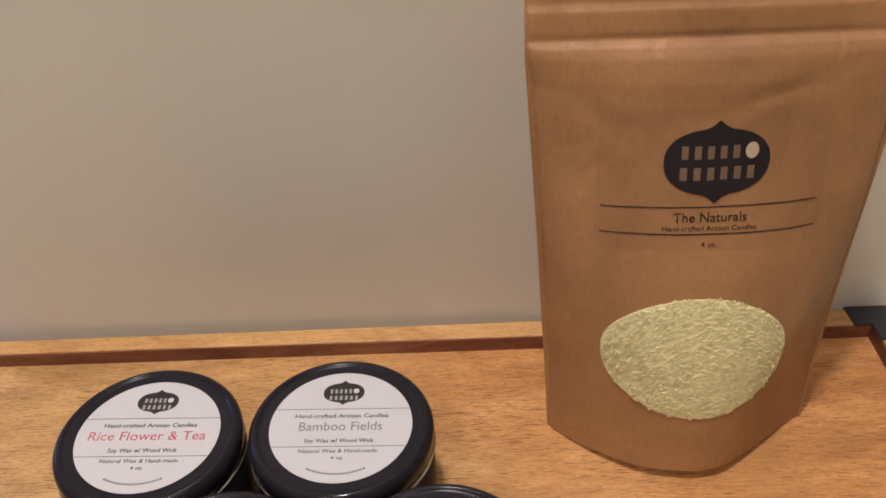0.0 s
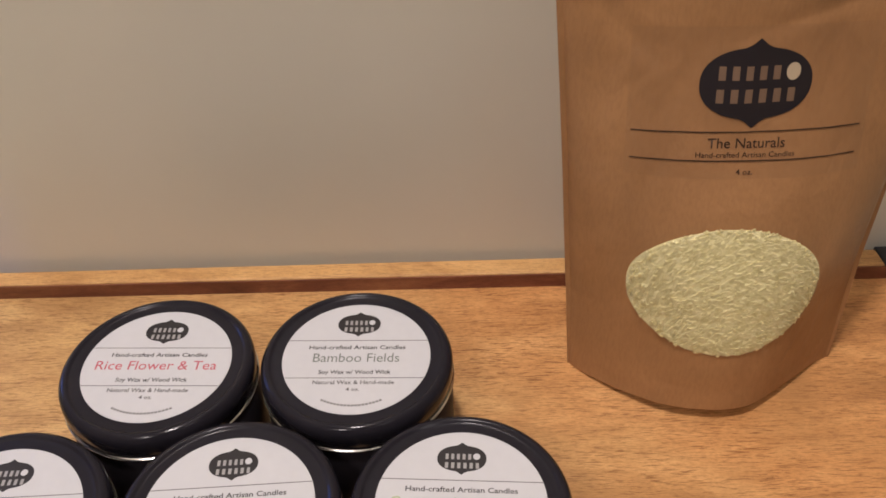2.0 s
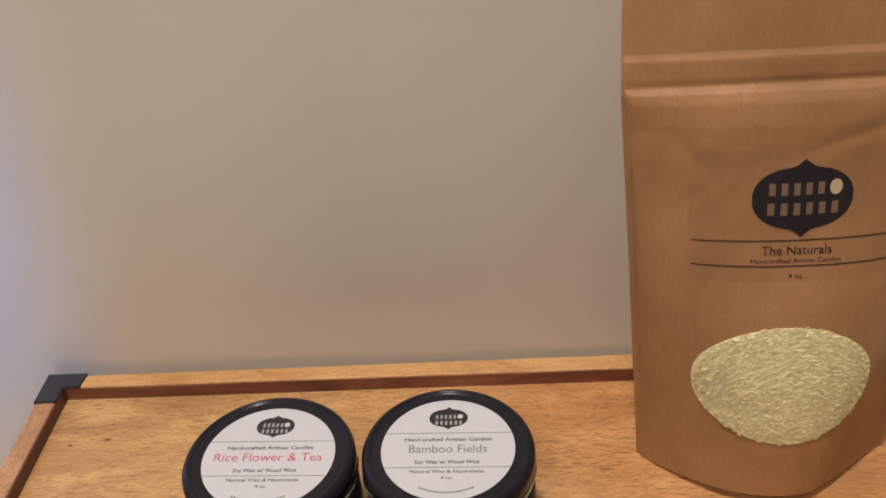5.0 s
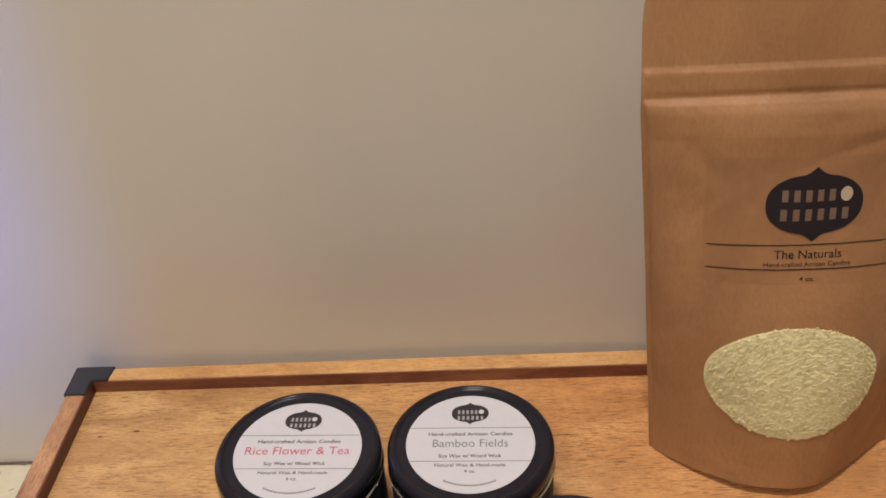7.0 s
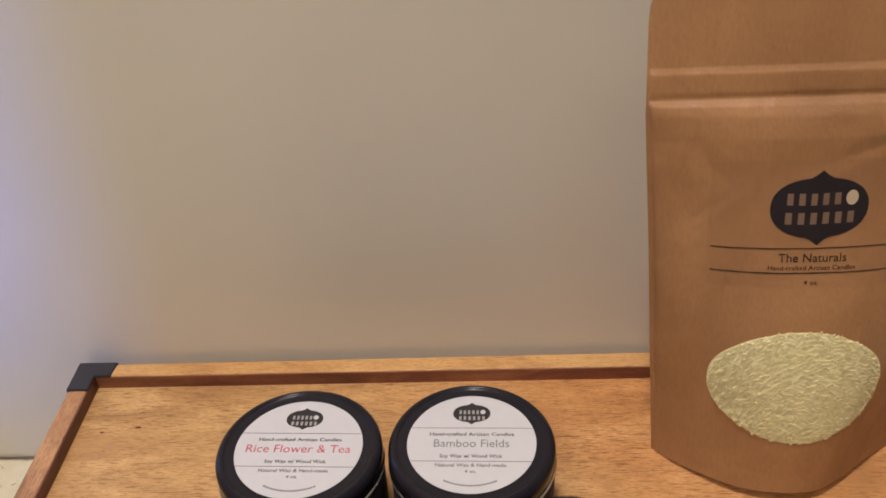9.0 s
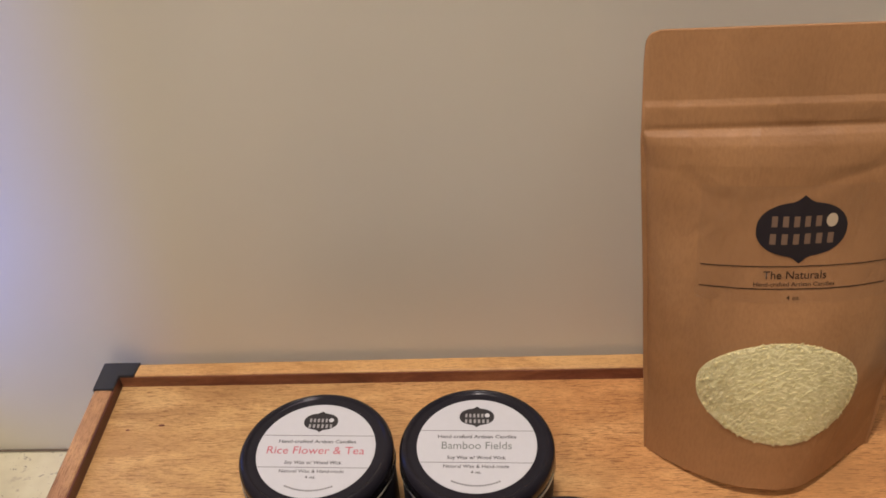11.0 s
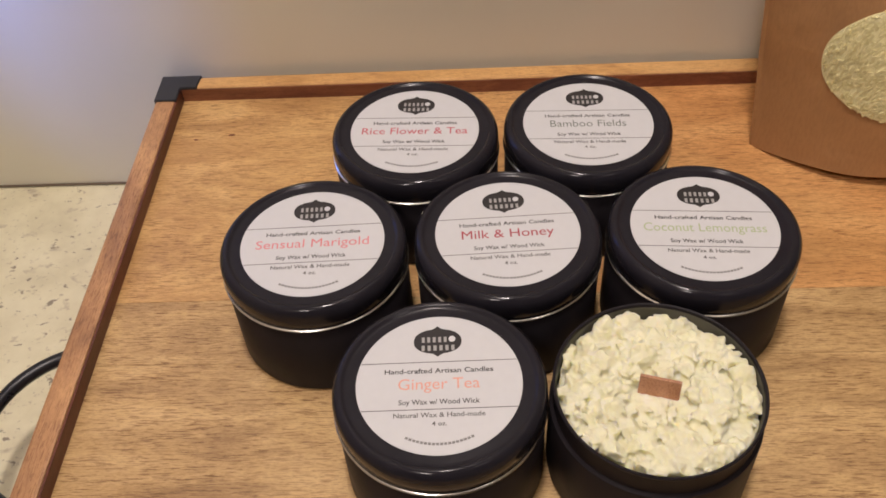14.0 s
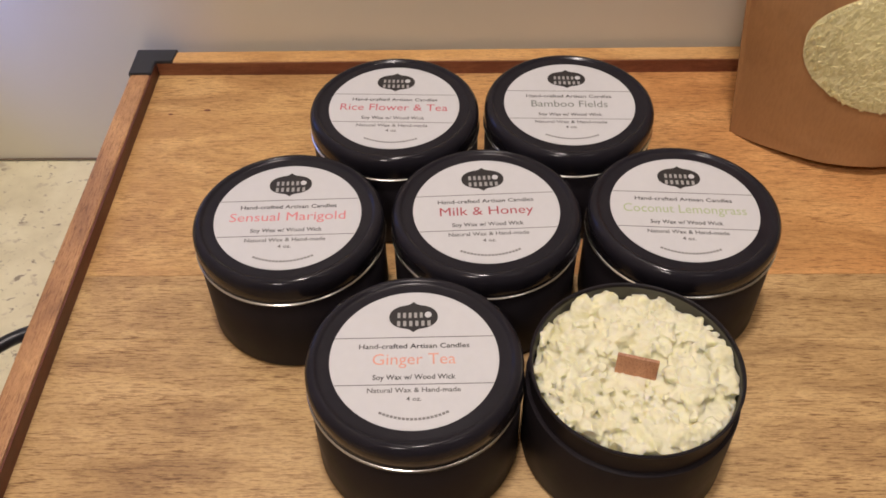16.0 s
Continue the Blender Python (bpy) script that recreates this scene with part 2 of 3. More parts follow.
def lathe(profile, steps=96):
    """A body of revolution from (radius, height) pairs; radius 0 closes it."""
    bm = bmesh.new()
    rings = []
    for r, z in profile:
        if r < 1e-6:
            rings.append([bm.verts.new((0, 0, z))])
        else:
            rings.append([bm.verts.new((r * math.cos(a), r * math.sin(a), z)) for a in (2 * math.pi * i / steps for i in range(steps))])
    for lower, upper in zip(rings, rings[1:]):
        for i in range(steps):
            j = (i + 1) % steps
            if len(lower) == 1:
                bm.faces.new((lower[0], upper[j], upper[i]))
            elif len(upper) == 1:
                bm.faces.new((lower[i], lower[j], upper[0]))
            else:
                bm.faces.new((lower[i], lower[j], upper[j], upper[i]))
    return bm


def flat(points, thick=0.00008, z=0.0):
    """A thin printed or cut shape from an outline in the plane."""
    bm = bmesh.new()
    low = [bm.verts.new((x, y, z)) for x, y in points]
    face = bm.faces.new(low)
    ext = bmesh.ops.extrude_face_region(bm, geom=[face])
    for v in ext["geom"]:
        if isinstance(v, bmesh.types.BMVert):
            v.co.z += thick
    return bm


def lettering(body, width, height, bold=0.0):
    """Letters as a flat mesh, centred on x, standing on y = 0, with capitals of that height and the line of that width."""
    cu = bpy.data.curves.new("letters", "FONT")
    cu.body, cu.size, cu.align_x, cu.resolution_u, cu.offset = body, 1.0, "CENTER", 3, bold
    ob = new("letters", cu)
    bpy.context.view_layer.update()
    me = bpy.data.meshes.new_from_object(ob.evaluated_get(bpy.context.evaluated_depsgraph_get()))
    bm = bmesh.new()
    bm.from_mesh(me)
    bpy.data.objects.remove(ob)
    bpy.data.curves.remove(cu)
    bpy.data.meshes.remove(me)
    lo, hi = min(v.co.x for v in bm.verts), max(v.co.x for v in bm.verts)
    for v in bm.verts:
        v.co = ((v.co.x - (lo + hi) / 2) * width / (hi - lo), v.co.y * height / 0.70, 0)
    return bm


def badge_outline(w, h):
    """The sign's outline: a broad oval with an ogee point above and below."""
    pts = []
    for i in range(64):
        a = 2 * math.pi * i / 64
        c, s = math.cos(a), math.sin(a)
        x = 0.5 * w * math.copysign(abs(c) ** 0.86, c)
        y = 0.40 * h * math.copysign(abs(s) ** 0.9, s)
        tip = max(0.0, 1 - abs(x) / (0.13 * w))
        y += math.copysign(0.10 * h * tip ** 1.6, s) if abs(s) > 0.5 else 0
        pts.append((x, y))
    return pts


def oval(cx, cy, rx, ry, n=20):
    return [(cx + rx * math.cos(2 * math.pi * i / n), cy + ry * math.sin(2 * math.pi * i / n)) for i in range(n)]


def bars(cells, h):
    """A row of plain bars: (centre x, base y, width) each, of height h."""
    bm = bmesh.new()
    for x, y, w in cells:
        bm.faces.new([bm.verts.new(p) for p in ((x - w / 2, y, 0), (x + w / 2, y, 0), (x + w / 2, y + h, 0), (x - w / 2, y + h, 0))])
    return bm


def moved(bm, x=0.0, y=0.0, z=0.0):
    bmesh.ops.translate(bm, vec=(x, y, z), verts=bm.verts)
    return bm


# ---- the room round the worktop ----
def room():
    tagged(new("wall_north", mesh("wall_north", box((-0.62, WALL, -1.0), (2.0, WALL + 0.1, 1.4)), PAINT)), "plain greige satin-painted wall behind the wooden tray", "wall", kind="structure")
    tagged(new("wall_east", mesh("wall_east", box((2.0, -2.6, -1.0), (2.1, WALL + 0.1, 1.4)), PLAIN)), "plain painted side wall of the room", "wall", kind="structure")
    tagged(new("wall_south", mesh("wall_south", box((-0.62, -2.7, -1.0), (2.0, -2.6, 1.4)), PLAIN)), "plain painted wall across the room", "wall", kind="structure")
    # unseen wall added close by; its slit cuts the blue light to a patch
    for name, lo, hi in (("light_slit_lower", (-0.555, -2.6, -1.0), (-0.525, WALL, 0.115)), ("light_slit_upper", (-0.555, -2.6, 0.56), (-0.525, WALL, 1.4)),
                         ("light_slit_side", (-0.555, -2.6, 0.115), (-0.525, 0.186, 0.56)), ("light_slit_jamb", (-0.555, 0.230, 0.115), (-0.525, WALL, 0.56))):
        tagged(new(name, mesh(name, box(lo, hi), PLAIN)), "unseen side wall, added so its slit shapes the blue light", "wall", kind="structure")
    tagged(new("floor", mesh("floor", box((-0.62, -2.6, -1.06), (2.0, WALL, -1.0)), PLAIN)), "plain brown room floor", "floor", kind="structure")
    tagged(new("ceiling", mesh("ceiling", box((-0.62, -2.6, 1.4), (2.0, WALL, 1.46)), CEILING)), "white painted ceiling", "ceiling", kind="structure")
    tagged(new("worktop", mesh("worktop", box((-0.524, -0.32, COUNTER - 0.038), (1.9, WALL - 0.0005, COUNTER), 0.003), COUNTER_MAT)), "cream worktop with brown specks under the tray", "worktop", kind="structure")
    tagged(new("wall_joint", mesh("wall_joint", box((-0.524, WALL - 0.0016, COUNTER), (1.9, WALL - 0.0002, COUNTER + 0.0004)), PLAIN_DARK)), "thin dark joint between worktop and wall", "joint", kind="structure")


# ---- the tray ----
X0, X1, Y0, Y1, RIM, RIMX = -0.2362, 0.2098, -0.03, 0.312, 0.0090, 0.0098
RIM_TOP = 0.0075


def tray():
    t = thing("serving_tray", "honey-brown wooden serving tray with raised rim on the worktop", "tray", (0, 0, COUNTER))
    dz = -COUNTER

    def piece(name, lo, hi, mat, bevel=0.0008, label=""):
        lo, hi = (lo[0], lo[1], lo[2] + dz), (hi[0], hi[1], hi[2] + dz)
        bm = box(lo, hi, bevel)
        for v in bm.verts:          # the back rim stands a little off square
            if v.co.y > Y1 - 0.002:
                v.co.y += 0.0022 * max(0.0, min(1.0, (v.co.x + 0.2) / 0.4))
        return part(name, bm, mat, t, label)

    xi0, xi1, yi0, yi1 = X0 + RIMX, X1 - RIMX, Y0 + RIM, Y1 - RIM
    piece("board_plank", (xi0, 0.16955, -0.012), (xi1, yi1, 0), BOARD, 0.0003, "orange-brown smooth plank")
    piece("board_plank", (xi0, 0.13805, -0.012), (xi1, 0.16945, 0), BOARD_TAN, 0.0003, "tan open-grained plank")
    piece("board_plank", (xi0, yi0, -0.012), (xi1, 0.13795, 0), BOARD_TAN, 0.0003, "tan open-grained plank")
    low = COUNTER
    piece("rim_back", (X0, Y1 - RIM, low), (X1, Y1, RIM_TOP), RIM_LIGHT, 0.0014, "pale wooden rim")
    piece("rim_front", (X0, Y0, low), (X1, Y0 + RIM, RIM_TOP), RIM_LIGHT, 0.0014)
    piece("rim_side", (X0, Y0 + RIM, low), (X0 + RIMX, Y1 - RIM, RIM_TOP), RIM_BROWN, 0.0014, "worn reddish-brown rim")
    piece("rim_side", (X1 - RIMX, Y0 + RIM, low), (X1, Y1 - RIM, RIM_TOP), RIM_BROWN, 0.0014, "worn reddish-brown rim")
    # stained inner faces of the rim, their shade darkened into the colour
    piece("inner_strip", (xi0, yi1 - 0.0007, 0), (xi1, yi1, RIM_TOP - 0.0005), INNER, 0, "red-brown stained inner edge, coloured darker for its shade")
    piece("inner_strip", (xi0, yi0, 0), (xi0 + 0.0007, yi1 - 0.0007, RIM_TOP - 0.0005), INNER_Y, 0, "red-brown stained inner edge, coloured darker for its shade")
    piece("inner_strip", (xi1 - 0.0007, yi0, 0), (xi1, yi1 - 0.0007, RIM_TOP - 0.0005), INNER_Y, 0, "red-brown stained inner edge, coloured darker for its shade")
    # L-shaped metal corner covers
    for sx, x in ((1, X0), (-1, X1)):
        e, wing = 0.0006, 0.0195
        pts = [(-e, e), (wing, e), (wing - 0.001, -RIM - e), (RIMX + e, -RIM - e), (RIMX + e, -wing), (-e, -wing)]
        bm = bmesh.new()
        face = bm.faces.new([bm.verts.new((x + sx * px, Y1 + py + (0.0022 if sx < 0 and py > 0 else 0), dz + RIM_TOP - 0.007)) for px, py in pts])
        ext = bmesh.ops.extrude_face_region(bm, geom=[face])
        for v in ext["geom"]:
            if isinstance(v, bmesh.types.BMVert):
                v.co.z += 0.0079
        bmesh.ops.bevel(bm, geom=bm.edges[:], offset=0.0004, segments=2, affect="EDGES")
        part("corner_bracket", bm, BRACKET, t, "dark grey metal corner cover")
    # bent rod handle at the side
    cu = bpy.data.curves.new("handle", "CURVE")
    cu.dimensions, cu.bevel_depth, cu.bevel_resolution, cu.use_fill_caps = "3D", 0.0029, 5, True
    sp = cu.splines.new("POLY")
    pts = [(X0 + 0.004, 0.1685, 0.0365)] + [(-0.2405 - 0.0385 * math.sin(math.pi * i / 24), 0.130 + 0.0385 * math.cos(math.pi * i / 24), 0.0365) for i in range(25)] + [(X0 + 0.004, 0.0915, 0.0365)]
    sp.points.add(len(pts) - 1)
    for q, co in zip(sp.points, pts):
        q.co = (*co, 1)
    tmp = new("handle", cu)
    bpy.context.view_layer.update()
    me = bpy.data.meshes.new_from_object(tmp.evaluated_get(bpy.context.evaluated_depsgraph_get()))
    bpy.data.objects.remove(tmp)
    bm = bmesh.new()
    bm.from_mesh(me)
    part("handle", bm, IRON, t, "black bent-rod metal handle", 40)
    # two small knots in the board
    for x, y, a, b in ((-0.1965, 0.2744, 0.0017, 0.0007), (-0.2135, 0.2715, 0.0011, 0.0006)):
        part("knot", moved(flat(oval(0, 0, a, b), 0.0001), x, y, dz), INNER, t, "tiny dark pin knot")


# ---- candle tins ----
def tin_parts():
    body = lathe([(0, 0), (0.0316, 0), (0.0328, 0.0004), (0.0333, 0.0014), (0.0333, 0.0344), (0.0328, 0.0352)])
    ring = lathe([(0.0318, 0.0352), (0.0333, 0.0346), (0.0338, 0.0348), (0.0340, 0.0352), (0.0338, 0.0356), (0.0330, 0.0358)])
    lid = lathe([(0.0318, 0.0357), (0.0333, 0.0357), (0.0336, 0.0361), (0.0336, 0.0412), (0.03345, 0.0426), (0.0329, 0.0438), (0.0321, 0.0446), (0.0314, 0.0450),
                 (0.0308, 0.0451), (0.0303, 0.0449), (0.0299, 0.0445), (0.0294, LABEL), (0.0284, LABEL), (0, LABEL)])
    return body, ring, lid


BADGE = badge_outline(0.0153, 0.0122)


def letter_bars(lo, hi, y, count):
    """Plain upright bars, one where each character of a mark would stand: (centre x, base y, width)."""
    step = (hi - lo) / count
    return [(lo + step * (i + 0.5), y, 0.52 * step) for i in range(count)]


def mark(name, bm, mat, parent, label):
    return tagged(part(name, bm, mat, parent), label, kind="stuff")


def print_label(lab, title, colour, width):
    """All that is printed on one round lid label; the label's own centre is the origin."""
    z = 0.00012
    part("badge", moved(flat(BADGE, 0.00003), -0.0003, 0.0157, z), INK, lab, "black ogee-pointed oval badge")
    mark("badge_mark", moved(bars(letter_bars(-0.0058, 0.0030, 0.0153, 5), 0.0021), 0, 0, z + 0.00005), INK_PALE, lab, "row of plain pale bars")
    mark("badge_mark", moved(bars(letter_bars(-0.0059, 0.0055, 0.0120, 6), 0.0021), 0, 0, z + 0.00005), INK_PALE, lab, "row of plain pale bars")
    part("badge_dot", moved(flat(oval(0.0043, 0.0165, 0.0011, 0.0012), 0.00002), 0, 0, z + 0.00004), PAPER, lab, "small white dot")
    for y in (0.0076, -0.0099):
        half = math.sqrt(0.0257 ** 2 - y * y)
        part("rule", moved(flat([(-half, y - 0.00013), (half, y - 0.00013), (half, y + 0.00013), (-half, y + 0.00013)], 0.00002), 0, 0, z), INK_SOFT, lab)
    for text, w, h, y, mat in (("Hand-crafted Artisan Candles", 0.0339, 0.0018, 0.0034, INK), (title, width, 0.0041, -0.0026, colour),
                               ("Soy Wax w/ Wood Wick", 0.0248, 0.0018, -0.0081, INK), ("Natural Wax & Hand-made", 0.0277, 0.0017, -0.0127, INK_SOFT), ("4 oz.", 0.0045, 0.0015, -0.0157, INK_SOFT)):
        part("lettering", moved(lettering(text, w, h, 0.0 if text == title else 0.012), 0, y, z + 0.00003), mat, lab)
    # the curved line at the bottom is a row of plain bars
    bm = bmesh.new()
    for i in range(18):
        mid = -90 + (i - 8.5) * 3.1
        a, b = radians(mid - 1.2), radians(mid + 1.2)
        bm.faces.new([bm.verts.new((r * math.cos(q), r * math.sin(q), z)) for r, q in ((0.02155, a), (0.0224, a), (0.0224, b), (0.02155, b))])
    tagged(part("curved_line", bm, INK_FAINT, lab), "curved row of small grey bars", kind="stuff")


def ink(name, c):
    return material(name, 0.55, colour=c)[0]


TINS = [
    ("Rice Flower & Tea", ink("rose_red_ink", (0.52, 0.10, 0.13)), 0.0425, -0.1029, 0.2194, -1.7, "rose-red"),
    ("Bamboo Fields", ink("grey_green_ink", (0.17, 0.19, 0.17)), 0.0300, -0.0335, 0.2209, -1.5, "grey-green"),
    ("Sensual Marigold", ink("pink_ink", (0.68, 0.22, 0.24)), 0.0405, -0.1375, 0.1583, 2.1, "pink"),
    ("Milk & Honey", ink("deep_red_ink", (0.38, 0.05, 0.07)), 0.0328, -0.0678, 0.1608, 2.8, "deep red"),
    ("Coconut Lemongrass", ink("pale_green_ink", (0.40, 0.48, 0.27)), 0.0425, 0.0016, 0.1611, -3.3, "pale green"),
    ("Ginger Tea", ink("peach_ink", (0.74, 0.36, 0.28)), 0.0252, -0.0913, 0.0967, 1.3, "peach"),
]


def candle_tins():
    body, ring, lid = tin_parts()
    body, ring, lid = mesh("tin_body", body, TIN_BLACK, 40), mesh("metal_ring", ring, STEEL, 50), mesh("lid", lid, LID_BLACK, 40)
    disc = mesh("paper_label", lathe([(0, 0), (0.0258, 0), (0.0258, 0.0001), (0, 0.0001)]), PAPER)
    for title, colour, width, x, y, turn, tint in TINS:
        t = thing("candle_tin", f"black candle tin, white round label with {tint} title, on tray", "candle tin", (x, y, 0), turn, "candle tins on the tray")
        for name, me in (("tin_body", body), ("metal_ring", ring), ("lid", lid)):
            new(name, me).parent = t
        lab = new("paper_label", disc)
        lab.parent = t
        lab.location = (0, 0, LABEL + 0.00005)
        tagged(lab, "round white printed paper label")
        print_label(lab, title, colour, width)


def open_candle(x=-0.0237, y=0.0960):
    t = thing("candle_tin", "open black candle tin filled with crumbled cream wax", "candle tin", (x, y, 0), 0, "candle tins on the tray")
    part("tin_body", lathe([(0, 0), (0.0316, 0), (0.0328, 0.0004), (0.0333, 0.0014), (0.0333, 0.0314), (0.0331, 0.0322), (0.0324, 0.0327), (0.0320, 0.0331),
                            (0.0319, 0.0400), (0.0321, 0.0408), (0.03255, 0.0414), (0.0326, 0.0420), (0.0322, 0.0424), (0.0317, 0.0422), (0.0315, 0.0414), (0.0315, 0.030), (0, 0.030)]), TIN_BLACK, t, "", 40)
    rng = random.Random(11)
    bm = lathe([(0, 0.0310), (0.0300, 0.0310), (0.0310, 0.0330), (0.0309, 0.0362), (0.0290, 0.0376), (0.021, 0.0382), (0.012, 0.0384), (0.008, 0.0384), (0, 0.0382)], 64)
    n = 0
    while n < 360:
        r, a = 0.0305 * math.sqrt(rng.random()), rng.uniform(0, 2 * math.pi)
        size = 0.0014 + 0.0041 * rng.random() ** 1.5
        px, py = r * math.cos(a), r * math.sin(a)
        if r + 0.6 * size > 0.0318 or (abs(px + 0.0008) < 0.0064 + 1.25 * size and -0.0036 - 0.9 * size < py < -0.0036 + 1.5 * size):
            continue
        if size > 0.0026 and abs(px + 0.0008) < 0.008 + size and py < -0.0036 and py > -0.0125:
            continue
        n += 1
        low = 0.0012 if py > 0.017 and px > -0.004 else 0.0       # sunk a little at the far wall
        pz = 0.0413 - 1.1 * r * r - low + rng.uniform(-0.0020, 0.0005) - 0.25 * size
        m = Matrix.Translation((px, py, pz)) @ Euler([rng.uniform(-0.7, 0.7), rng.uniform(-0.7, 0.7), rng.uniform(0, 6.3)]).to_matrix().to_4x4()
        # an angular crumb: the hull of a few random corners
        made = []
        for k in range(20):
            d = Vector((rng.gauss(0, 1), rng.gauss(0, 1), rng.gauss(0, 1))).normalized() * rng.uniform(0.82, 1.08)
            q = m @ (Vector((1.08 * d.x, 0.92 * d.y, 0.62 * d.z)) * size)
            far = math.hypot(q.x, q.y)
            if far > 0.0313:          # pressed against the tin's wall
                q.x, q.y = q.x * 0.0313 / far, q.y * 0.0313 / far
            made.append(bm.verts.new(q))
        spare = bmesh.ops.convex_hull(bm, input=made)
        bmesh.ops.delete(bm, geom=list({v for v in spare["geom_interior"] + spare["geom_unused"] if isinstance(v, bmesh.types.BMVert)}), context="VERTS")
    wax_mass = tagged(part("crumbled_wax", bm, WAX, t, "crumbled cream wax", 50), kind="stuff")
    fuse = wax_mass.modifiers.new("fuse", "REMESH")
    fuse.mode, fuse.voxel_size, fuse.use_smooth_shade = "VOXEL", 0.00034, True
    melt = wax_mass.modifiers.new("melt", "SMOOTH")
    melt.factor, melt.iterations = 0.5, 2
    for grain, deep in ((0.0045, 0.0018), (0.0012, 0.0004)):          # crumbly surface
        clouds = bpy.data.textures.new("crumbs", "CLOUDS")
        clouds.noise_scale, clouds.noise_depth = grain, 2
        rough = wax_mass.modifiers.new("crumble", "DISPLACE")
        rough.texture, rough.texture_coords, rough.strength, rough.mid_level = clouds, "LOCAL", deep, 0.6
    part("inner_wall", lathe([(0.03145, 0.0330), (0.03125, 0.0330), (0.03125, 0.0408), (0.03145, 0.0411)], 72), BARE_TIN, t, "dull bare metal inside wall", 40)
    # flat wooden wick
    w = part("wick", box((-0.0063, -0.0006, 0), (0.0063, 0.0006, 0.0150), 0.0002, 1), WICK, t, "flat red-brown wooden wick")
    w.location, w.rotation_euler = (-0.0006, -0.0032, 0.0302), (radians(-14), 0, radians(-15.6))


# ---- the kraft pouch ----
BAG_TOP = 0.2020


def spread(z, pairs):
    return float(np.interp(z, [a for a, _ in pairs], [b for _, b in pairs]))


def bag_left(z):
    return spread(z, ((0, 0.0466), (0.033, 0.0447), (0.054, 0.0431), (0.09, 0.0405), (0.112, 0.0387), (0.16, 0.0347), (0.19, 0.0346), (0.205, 0.0355)))


def bag_right(z):
    return spread(z, ((0, 0.1525), (0.03, 0.1552), (0.075, 0.1582), (0.12, 0.1615), (0.164, 0.1642), (0.205, 0.1650)))


def seam_y(z):
    return spread(z, ((0, 0.2562), (0.045, 0.2645), (0.164, 0.2749), (0.2040, 0.2860)))


def bulge(z):
    """Half depth of the pouch at a height, with its bends rounded off."""
    soft = 0.013 * min(1.0, max(0.0, (0.150 - z) / 0.03))
    return sum(bulge_line(z + soft * k / 5) for k in range(-5, 6)) / 11


def bulge_line(z):
    return spread(z, ((0, 0.0304), (0.010, 0.0314), (0.022, 0.0320), (0.035, 0.0325), (0.05, 0.0325), (0.08, 0.0250), (0.11, 0.0142), (0.135, 0.0098), (0.152, 0.0080), (0.160, 0.0056), (0.1640, 0.0030), (0.1648, 0.0004),
                      (0.1655, 0.0006), (0.1672, 0.0014), (0.1735, 0.0018), (0.1750, 0.0016), (0.1757, 0.0004), (0.180, 0.0004), (0.21, 0.0005)))


def cross(u, z):
    p = spread(z, ((0, 1.05), (0.03, 0.92), (0.06, 0.72), (0.11, 0.42), (0.15, 0.52), (0.165, 0.2), (0.206, 0.2)))
    u /= spread(z, ((0, 0.985), (0.03, 0.965), (0.15, 0.965), (0.165, 0.99), (0.206, 0.99)))     # flat side seams
    p *= 1 + 0.2 * max(-1.0, min(1.0, 3 * u)) * max(0.0, 1 - z / 0.05)
    return math.cos(math.pi * u / 2) ** p if abs(u) < 1 else 0.0


def bag_front(x, z, off=0.0):
    """The pouch's front face at width x and height z."""
    l, r = bag_left(z), bag_right(z)
    u = max(-1.0, min(1.0, (2 * x - l - r) / (r - l)))
    y = seam_y(z) - bulge(z) * cross(u, z)
    if z < 0.16:
        fade = cross(u, 0.11) * min(1.0, (0.16 - z) / 0.03)
        y += fade * (0.0011 * noise.noise(Vector((x * 36, 3.1, z * 24))) + 0.00025 * noise.noise(Vector((x * 120, 8.0, z * 70))))
        # soft creases that run down from the corners of the closure
        for cx, lean in ((0.050, 0.10), (0.128, -0.16)):
            d = (x - cx - lean * (0.16 - z)) / 0.0035
            y += 0.0011 * math.exp(-d * d) * min(1.0, max(0.0, (z - 0.115) / 0.03)) * fade
        # dents: a sideways fold by the seam, and one that slants in from the far shoulder
        for cx, cz, lean, wide, long, deep in ((0.049, 0.128, -2.5, 0.0040, 0.016, 0.0006), (0.148, 0.124, 1.1, 0.0080, 0.018, 0.0005), (0.062, 0.140, -0.8, 0.0040, 0.012, 0.0006),
                                               (0.118, 0.148, 0.3, 0.0030, 0.020, 0.0007), (0.144, 0.062, 1.8, 0.0050, 0.018, 0.0005)):
            along = ((x - cx) + lean * (z - cz)) / math.hypot(1, lean)
            over = ((z - cz) - lean * (x - cx)) / math.hypot(1, lean)
            y += deep * math.exp(-(over / wide) ** 2 - (along / long) ** 2) * (1 if over > 0 else 1.25)
    return Vector((x, y - off, z))


def drape(bm, cx, cz, off):
    """Lays a flat print on the pouch's front."""
    for v in bm.verts:
        v.co = bag_front(cx + v.co.x, cz + v.co.y, off + v.co.z)
    return bm


def split_wide(bm, step, up=0.0):
    """Cuts a flat shape into strips or squares, so that it can bend."""
    for axis, by in ((0, step), (1, up)):
        if not by:
            continue
        lo, hi = min(v.co[axis] for v in bm.verts), max(v.co[axis] for v in bm.verts)
        at = lo + by
        while at < hi - 1e-6:
            way = Vector((1, 0, 0) if axis == 0 else (0, 1, 0))
            bmesh.ops.bisect_plane(bm, geom=bm.verts[:] + bm.edges[:] + bm.faces[:], plane_co=way * at, plane_no=way)
            at += by
    return bm


